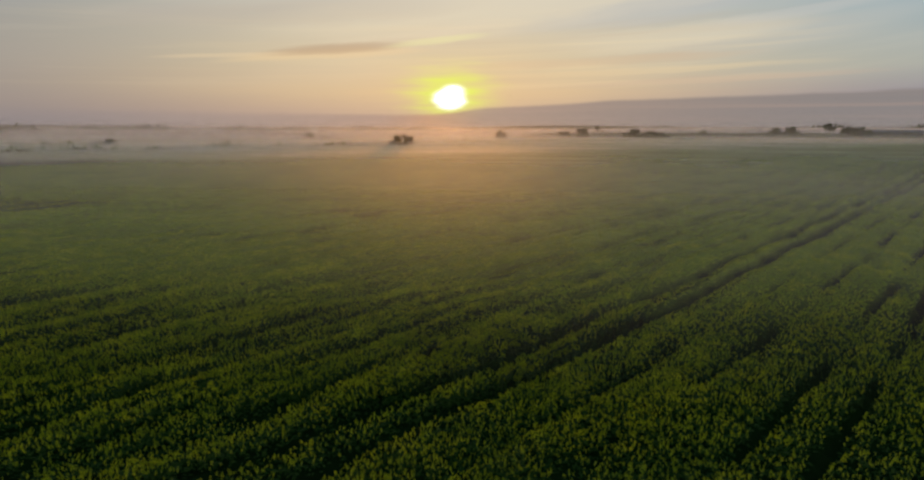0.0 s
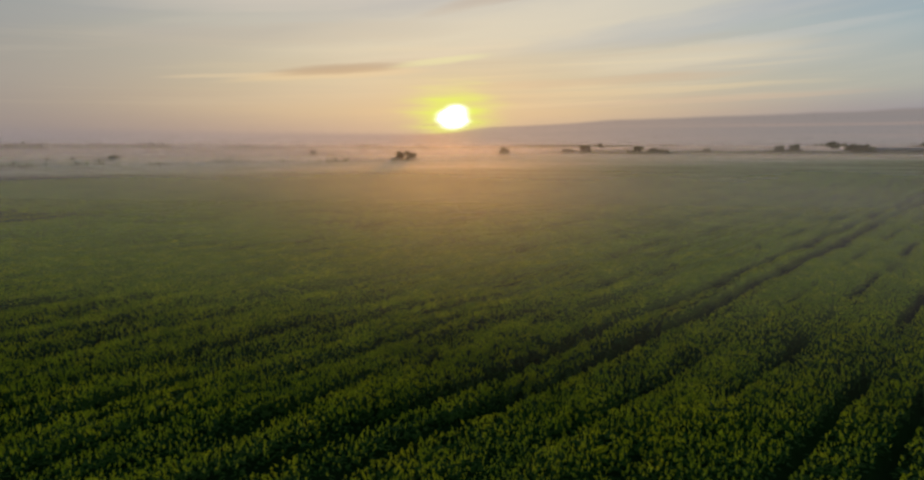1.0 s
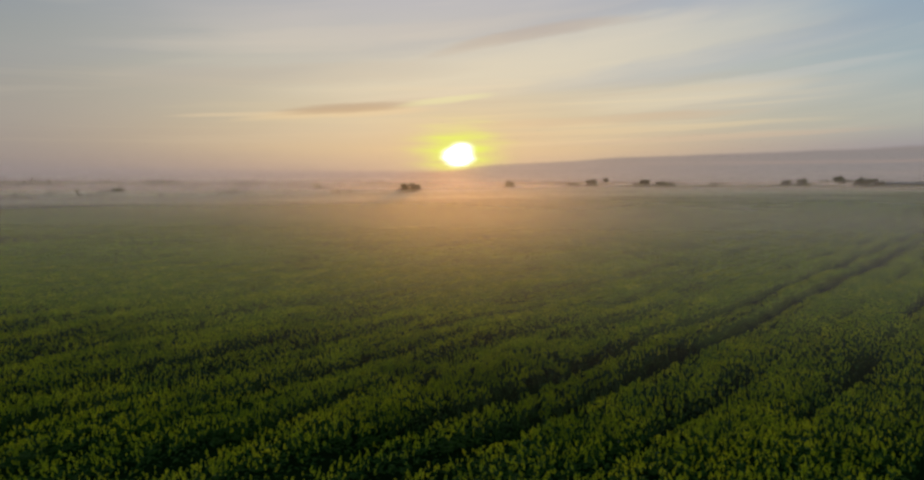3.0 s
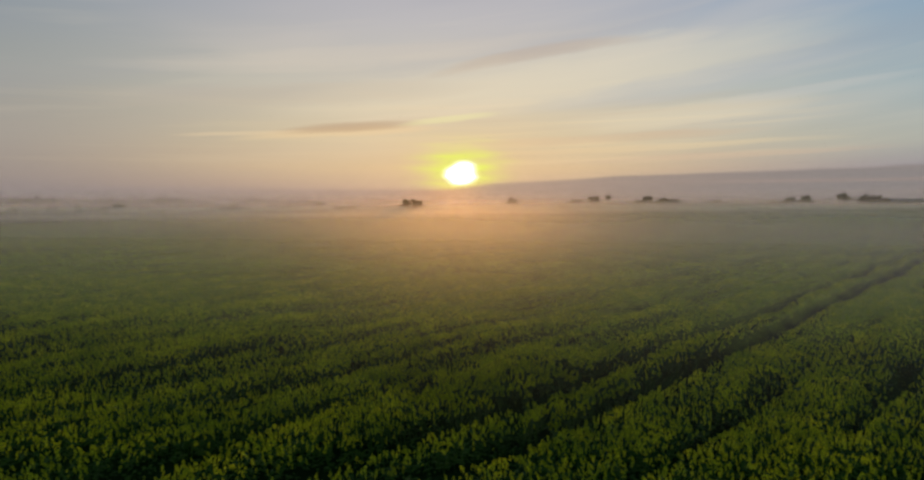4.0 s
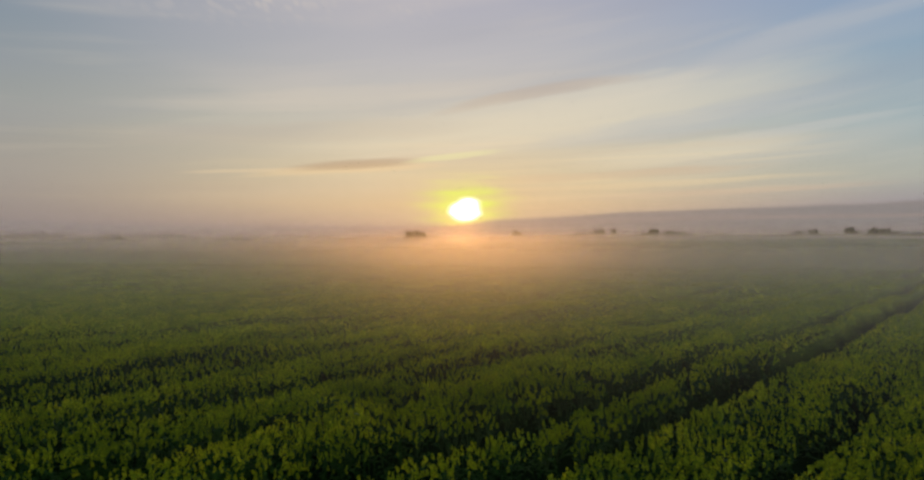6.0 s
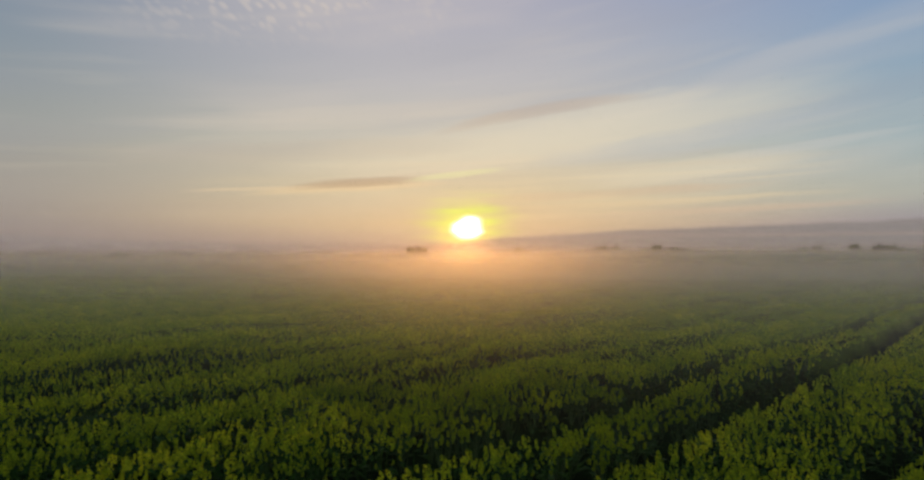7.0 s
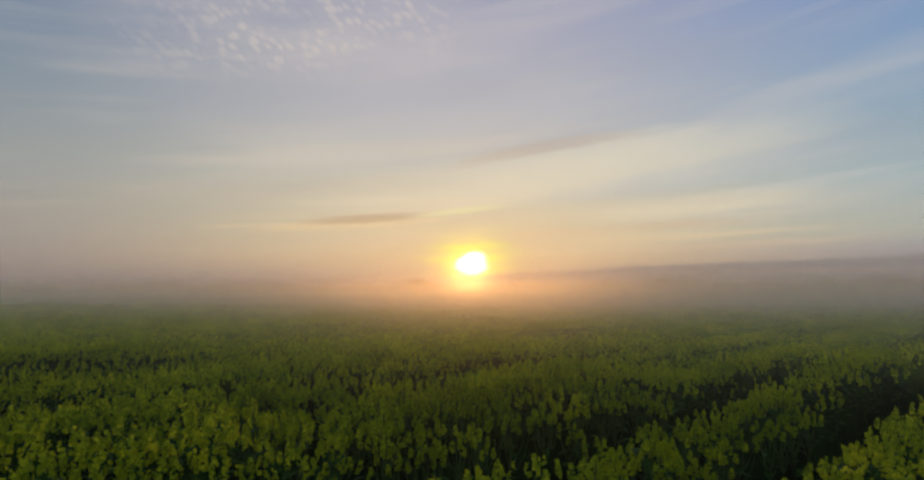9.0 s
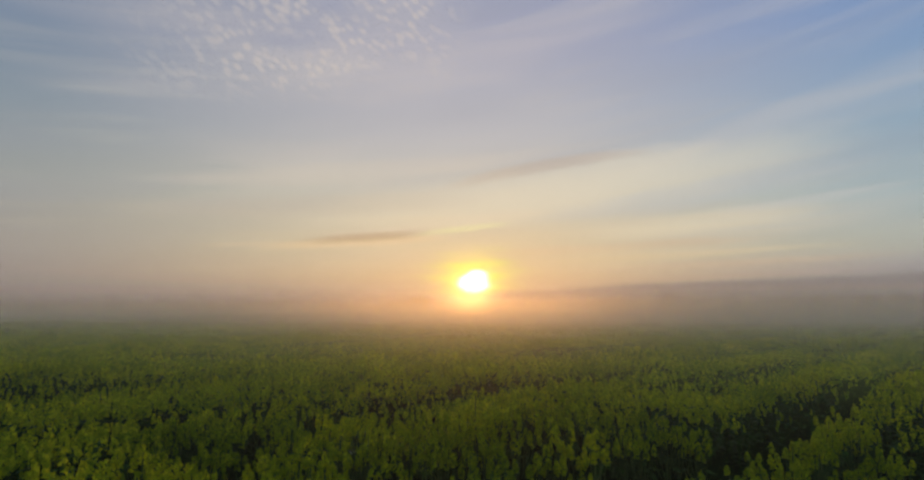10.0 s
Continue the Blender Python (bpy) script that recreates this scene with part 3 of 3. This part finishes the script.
def rape_plant(seed):
    """One rape plant: a branching stem, clasping leaves and a flower head on each branch."""
    r = np.random.RandomState(seed)
    root = new("rapeseed_plant")
    tips = [(0.0, 0.0, HEIGHT)]
    for k in range(10):
        a = 6.283 * k / 10 + r.uniform(-0.4, 0.4)
        d = r.uniform(0.05, 0.20)
        tips.append((d * math.cos(a), d * math.sin(a), HEIGHT * r.uniform(0.86, 1.0)))
    bm = bmesh.new()

    def shoot(a, b, r0, r1):
        a, b = Vector(a), Vector(b)
        m = Matrix.Translation((a + b) / 2) @ (b - a).to_track_quat("Z", "Y").to_matrix().to_4x4()
        bmesh.ops.create_cone(bm, cap_ends=True, segments=5, radius1=r0, radius2=r1, depth=(b - a).length, matrix=m)

    shoot((0, 0, -0.03), (0.01, 0, 0.6), 0.011, 0.009)
    shoot((0.01, 0, 0.6), tips[0], 0.009, 0.004)
    for t in tips[1:]:
        low = r.uniform(0.55, 0.95)
        knee = Vector((t[0] * 0.7, t[1] * 0.7, low + 0.5 * (t[2] - low)))
        shoot((0.01, 0, low), knee, 0.006, 0.005), shoot(knee, t, 0.005, 0.003)
    part("stem", bm, STEM, root)
    for k, t in enumerate(tips):
        V, F = flower_head(30, seed * 10 + k, 0.020, 0.024, 0.10)
        head = mesh_object("flower_head", V, F, PETAL, parent=root)
        head.location = t
    for k in range(7):
        V, F = leafing(1, seed * 20 + k, 0.0, 0.001, r.uniform(0.08, 0.13))
        blade = mesh_object("leaf", V, F, LEAF, parent=root)
        blade.location = (0.01, 0, 0.30 + 0.115 * k)
    return tagged(root, "flowering rapeseed plant with yellow-green heads in the field", "plant", "rapeseed plants beside the track")


models = [rape_plant(s) for s in (1, 2, 3, 4)]
r = np.random.RandomState(77)
X, Y = np.meshgrid(np.arange(-6, 5, 0.31), np.arange(19.6, 23.6, 0.31))
X, Y = X.ravel() + r.uniform(-0.11, 0.11, X.size), Y.ravel() + r.uniform(-0.11, 0.11, X.size)
ok = beside(X, Y) & (gap(X, Y) < 0.45)
for k, (x, y) in enumerate(zip(X[ok], Y[ok])):
    h = (0.50 + 0.52 * float(stand(np.array([x]), np.array([y]))[0])) * r.uniform(0.94, 1.07)
    m = pose(x, y, 0, r.uniform(-5, 5), r.uniform(-5, 5), r.uniform(0, 360)) @ Matrix.Diagonal((1.0, 1.0, h, 1.0))
    if k < len(models):
        models[k].matrix_basis = m
    else:
        model = models[k % len(models)]
        was = model.matrix_basis.copy()
        model.matrix_basis = Matrix.Identity(4)
        copy_thing(model, m)
        model.matrix_basis = was

# ================= trees, hedges and a barn along the rise =================


def blob_leaves(r, centre, radius, n, size):
    V, F = [], []
    for k in range(n):
        d = Vector((r.normal(), r.normal(), r.normal() * 0.8)).normalized() * radius * r.uniform(0.35, 1.0)
        c = Vector(centre) + d
        e1 = Vector((r.normal(), r.normal(), r.normal())).normalized()
        e2 = e1.cross(Vector((r.normal(), r.normal(), r.normal()))).normalized()
        s = size * r.uniform(0.6, 1.4)
        b = len(V)
        V += [tuple(c + (e1 * i + e2 * j) * s * 0.5) for i, j in ((-1, -0.6), (1, -0.8), (1.1, 0.7), (-0.8, 0.8))]
        F.append((b, b + 1, b + 2, b + 3))
    return V, F


def tree(name, x, y, tall, wide, trunk, seed, label, category):
    """A tapered trunk that forks into limbs, and a crown of many small leaf sprays in uneven clumps."""
    r = np.random.RandomState(seed)
    root = new(name)
    root.location = (x, y, float(land(x, y)) - 0.05)
    bm = bmesh.new()

    def limb(a, b, r0, r1):
        a, b = Vector(a), Vector(b)
        m = Matrix.Translation((a + b) / 2) @ (b - a).to_track_quat("Z", "Y").to_matrix().to_4x4()
        bmesh.ops.create_cone(bm, cap_ends=True, segments=7, radius1=r0, radius2=r1, depth=(b - a).length, matrix=m)

    fork = tall * trunk
    rad = 0.035 * tall + 0.03
    limb((0, 0, -0.1), (0, 0, fork), rad, rad * 0.7)
    tips = []
    n = max(5, int(wide / tall * 6) + 3)
    for k in range(n):
        a = 6.283 * k / n + r.uniform(-0.3, 0.3)
        reach = wide * 0.5 * r.uniform(0.25, 0.72)
        tip = (reach * math.cos(a), reach * math.sin(a), tall * (r.uniform(trunk + 0.08, 0.82) if trunk > 0.18 else r.uniform(0.16, 0.80)))
        limb((0, 0, fork * 0.9), tip, rad * 0.45, rad * 0.12)
        tips.append(tip)
    tips.append((0, 0, tall * 0.8))
    part("trunk", bm, BARK, root)
    V, F = [], []
    if trunk <= 0.18:
        tips += [(wide * 0.36 * math.cos(a), wide * 0.36 * math.sin(a), tall * 0.2) for a in np.linspace(0, 6.283, 8)[:-1]]
    for tip in tips:
        rr = min(wide, tall) * r.uniform(0.17, 0.27)
        v, f = blob_leaves(r, tip, rr, 110, 0.06 * tall + 0.12)
        F += [tuple(i + len(V) for i in q) for q in f]
        V += v
    mesh_object("crown", V, F, TREE_LEAF, parent=root)
    return tagged(root, label, category, "trees and bushes along the rise")


# x, y, height, width of each clump; how much of the height is bare trunk
for k, (x, y, tall, wide, bare, what) in enumerate([
        (-32, 207, 3.7, 8.0, 0.10, "bush"), (-36, 209, 2.3, 5.0, 0.1, "bush"), (0, 290, 3.4, 4.6, 0.12, "bush"),
        (34, 333, 2.4, 7.0, 0.1, "bush"), (43, 331, 3.6, 6.0, 0.12, "bush"), (65, 425, 4.2, 3.4, 0.35, "tree"),
        (60, 287, 3.6, 8.0, 0.12, "bush"), (68, 288, 2.9, 8.0, 0.1, "bush"), (73, 287, 2.4, 5.0, 0.1, "bush"),
        (121, 381, 1.9, 4.2, 0.1, "bush"), (168, 394, 3.0, 6.5, 0.1, "bush"), (177, 393, 3.9, 8.0, 0.15, "bush"),
        (235, 464, 5.6, 7.2, 0.25, "tree"), (189, 352, 4.6, 7.5, 0.22, "tree"), (197, 362, 2.8, 6.0, 0.1, "bush"), (204, 366, 4.2, 8.0, 0.15, "bush"),
        (-146, 226, 3.8, 6.0, 0.1, "bush"), (-151, 225, 2.8, 6.0, 0.1, "bush"), (-166, 218, 2.6, 7.0, 0.1, "bush"), (-176, 217, 2.3, 7.0, 0.1, "bush"), (-157, 219, 3.4, 2.2, 0.2, "bush"),
        (-108, 156, 1.9, 3.6, 0.1, "bush"), (-60, 206, 1.6, 4.0, 0.1, "bush"), (-118, 382, 5.0, 7.0, 0.15, "bush"), (-108, 384, 2.6, 8.0, 0.1, "bush"), (-322, 365, 2.6, 14.0, 0.1, "bush")]):
    label = "low rounded hedgerow bush, dark in the mist" if what == "bush" else "small broadleaf tree standing dark in the mist"
    grown = 1.30 if x > -40 and y > 200 else 0.95
    tree("hedge_bush" if what == "bush" else "tree", x, y, tall * grown, wide * grown, bare, 40 + k, label, what)


def hedge(points, tall, seed, label):
    """A hedge along a line of points: leaf sprays in uneven humps, over thin stems."""
    r = np.random.RandomState(seed)
    V, F = [], []
    root = new("hedge")
    root.location = (*points[0], float(land(*points[0])))
    bm = bmesh.new()
    for (x0, y0), (x1, y1) in zip(points, points[1:]):
        n = int(math.hypot(x1 - x0, y1 - y0) / 1.6)
        for k in range(n):
            t = (k + r.uniform(0.2, 0.8)) / n
            x, y = x0 + t * (x1 - x0), y0 + t * (y1 - y0)
            h = tall * (0.75 + 0.25 * math.sin(x / 9.0 + seed) * math.sin(x / 3.7)) * r.uniform(0.8, 1.15)
            c = (x - points[0][0], y - points[0][1], float(land(x, y)) - root.location.z + h * 0.55)
            v, f = blob_leaves(r, c, 0.62 * h, 34, 0.45)
            F += [tuple(i + len(V) for i in q) for q in f]
            V += v
            bmesh.ops.create_cone(bm, cap_ends=False, segments=5, radius1=0.07, radius2=0.04, depth=h, matrix=Matrix.Translation((c[0], c[1], c[2] - 0.05 * h)))
    mesh_object("foliage", V, F, TREE_LEAF, parent=root)
    part("stems", bm, BARK, root)
    return tagged(root, label, "hedge")


hedge([(-160, 152), (-120, 178), (-80, 196), (-40, 209)], 3.0, 5, "long low hedge along the field's far edge in mist")
hedge([(6, 300), (60, 330), (120, 372), (190, 392)], 0.9, 6, "thin low hedge along the crest of the rise")


def far_woods():
    """Distant woods, standing over the mist: uneven tree tops in long broken belts."""
    r = np.random.RandomState(9)
    V, F = [], []
    for a0, a1, dist, tall in ((-46, -37, 1150, 19), (-36, -27, 1500, 22), (-25, -17, 1250, 17), (-14, -5, 1300, 19), (-2, 9, 1700, 20), (8, 22, 1500, 22), (20, 44, 1300, 25)):
        n = int((a1 - a0) * dist / 57.3 / 7)
        for k in range(n):
            a = radians(a0 + (a1 - a0) * (k + r.uniform(0, 1)) / n)
            d = dist * r.uniform(0.97, 1.05)
            edge = math.sin(math.pi * (k + 0.5) / n) ** 0.3
            h = tall * edge * r.uniform(0.65, 1.0) * (0.8 + 0.2 * math.sin(k * 0.35))
            x, y = d * math.sin(a), d * math.cos(a)
            v, f = blob_leaves(r, (x, y, float(land(x, y)) + h * 0.5), h * 0.52, 30, 4.0)
            F += [tuple(i + len(V) for i in q) for q in f]
            V += v
    tagged(mesh_object("far_woods", V, F, TREE_LEAF), "distant dark woods along the horizon above the mist", "woods", kind="stuff")


far_woods()


def box(bm, x0, x1, y0, y1, z0, z1):
    v = [bm.verts.new(p) for p in ((x0, y0, z0), (x1, y0, z0), (x1, y1, z0), (x0, y1, z0), (x0, y0, z1), (x1, y0, z1), (x1, y1, z1), (x0, y1, z1))]
    for f in ((0, 3, 2, 1), (4, 5, 6, 7), (0, 1, 5, 4), (1, 2, 6, 5), (2, 3, 7, 6), (3, 0, 4, 7)):
        bm.faces.new([v[i] for i in f])


def barn():
    root = new("barn")
    root.location, root.rotation_euler = (226, 372, float(land(226, 372))), (0, 0, radians(-30))
    bm = bmesh.new()
    box(bm, -12, 12, -4, 4, -0.5, 2.0)
    part("wall", bm, BARN_WALL, root, "weathered grey board wall")
    bm = bmesh.new()
    for s in (-1, 1):
        v = [bm.verts.new(p) for p in ((-12.5, s * 4.5, 1.85), (12.5, s * 4.5, 1.85), (12.5, 0, 3.1), (-12.5, 0, 3.1), (-12.5, s * 4.5, 1.97), (12.5, s * 4.5, 1.97), (12.5, 0, 3.22), (-12.5, 0, 3.22))]
        for f in ((0, 3, 2, 1), (4, 5, 6, 7), (0, 1, 5, 4), (1, 2, 6, 5), (2, 3, 7, 6), (3, 0, 4, 7)):
            bm.faces.new([v[i] for i in f])
    part("roof", bm, BARN_ROOF, root, "grey sheet roof")
    bm = bmesh.new()
    box(bm, -2.0, 2.0, -4.06, -4.003, -0.4, 1.8)
    part("door", bm, BARN_ROOF, root, "wide sliding barn door")
    tagged(root, "long low grey barn beyond the field", "barn")


barn()

# ================= the mist over the field =================
SPACING = 0.10
y, V, F, gaps, tops, floors, fades = 17.4, [], [], [], [], [], []
while y < 1900:
    step = max(1.5, SPACING * (y - 10.0))
    wide, top = 1.05 * y + 60, 14 + 0.012 * y
    n, m = 40, 16
    xs, zs = np.linspace(-wide, wide, n + 1), 1.0 + (top - 1.0) * np.linspace(0, 1, m + 1) ** 1.5
    if y > 90:
        zs = -1.0 + (top + 1.0) * np.linspace(0, 1, m + 1) ** 1.5
    X, Z = np.meshgrid(xs, zs)
    Y = y + 0.0 * X - 0.10 * np.abs(X) ** 1.15 / (1 + 0.01 * y) * 0.2
    i = np.arange(X.size).reshape(m + 1, n + 1) + sum(len(v) for v in V)
    V.append(np.stack([X, Y, Z], -1).reshape(-1, 3))
    F.append(np.stack([i[:-1, :-1], i[:-1, 1:], i[1:, 1:], i[1:, :-1]], -1).reshape(-1, 4))
    gaps.append(np.full(X.size, step))
    w, base = smooth(Y - 0.35 * X, 130, 195), land(X, Y)
    reach = smooth(Y, 600, 1000) * (3.0 + 8.0 * smooth(X / Y, -0.1, 0.35))
    hill = smooth(Y, 205, 275)
    tops.append(((2.5 + base) * (1 - w) + ((base + 1.4) * (1 - hill) + np.minimum(1.0 + 0.8 * base, 4.5) * hill) * w + reach).ravel())
    fades.append((0.70 * (1 - w) + 0.45 * w).ravel())
    floors.append((base + 1.05 * (1 - smooth(Y, 200, 260))).ravel())
    y += step
tagged(mesh_object("ground_mist", np.concatenate(V), np.concatenate(F), MIST, {"spacing": np.concatenate(gaps), "top": np.concatenate(tops), "ground": np.concatenate(floors), "fade": np.concatenate(fades)}, shade=True),
       "thin pale ground mist lying over the field", "mist", kind="stuff")
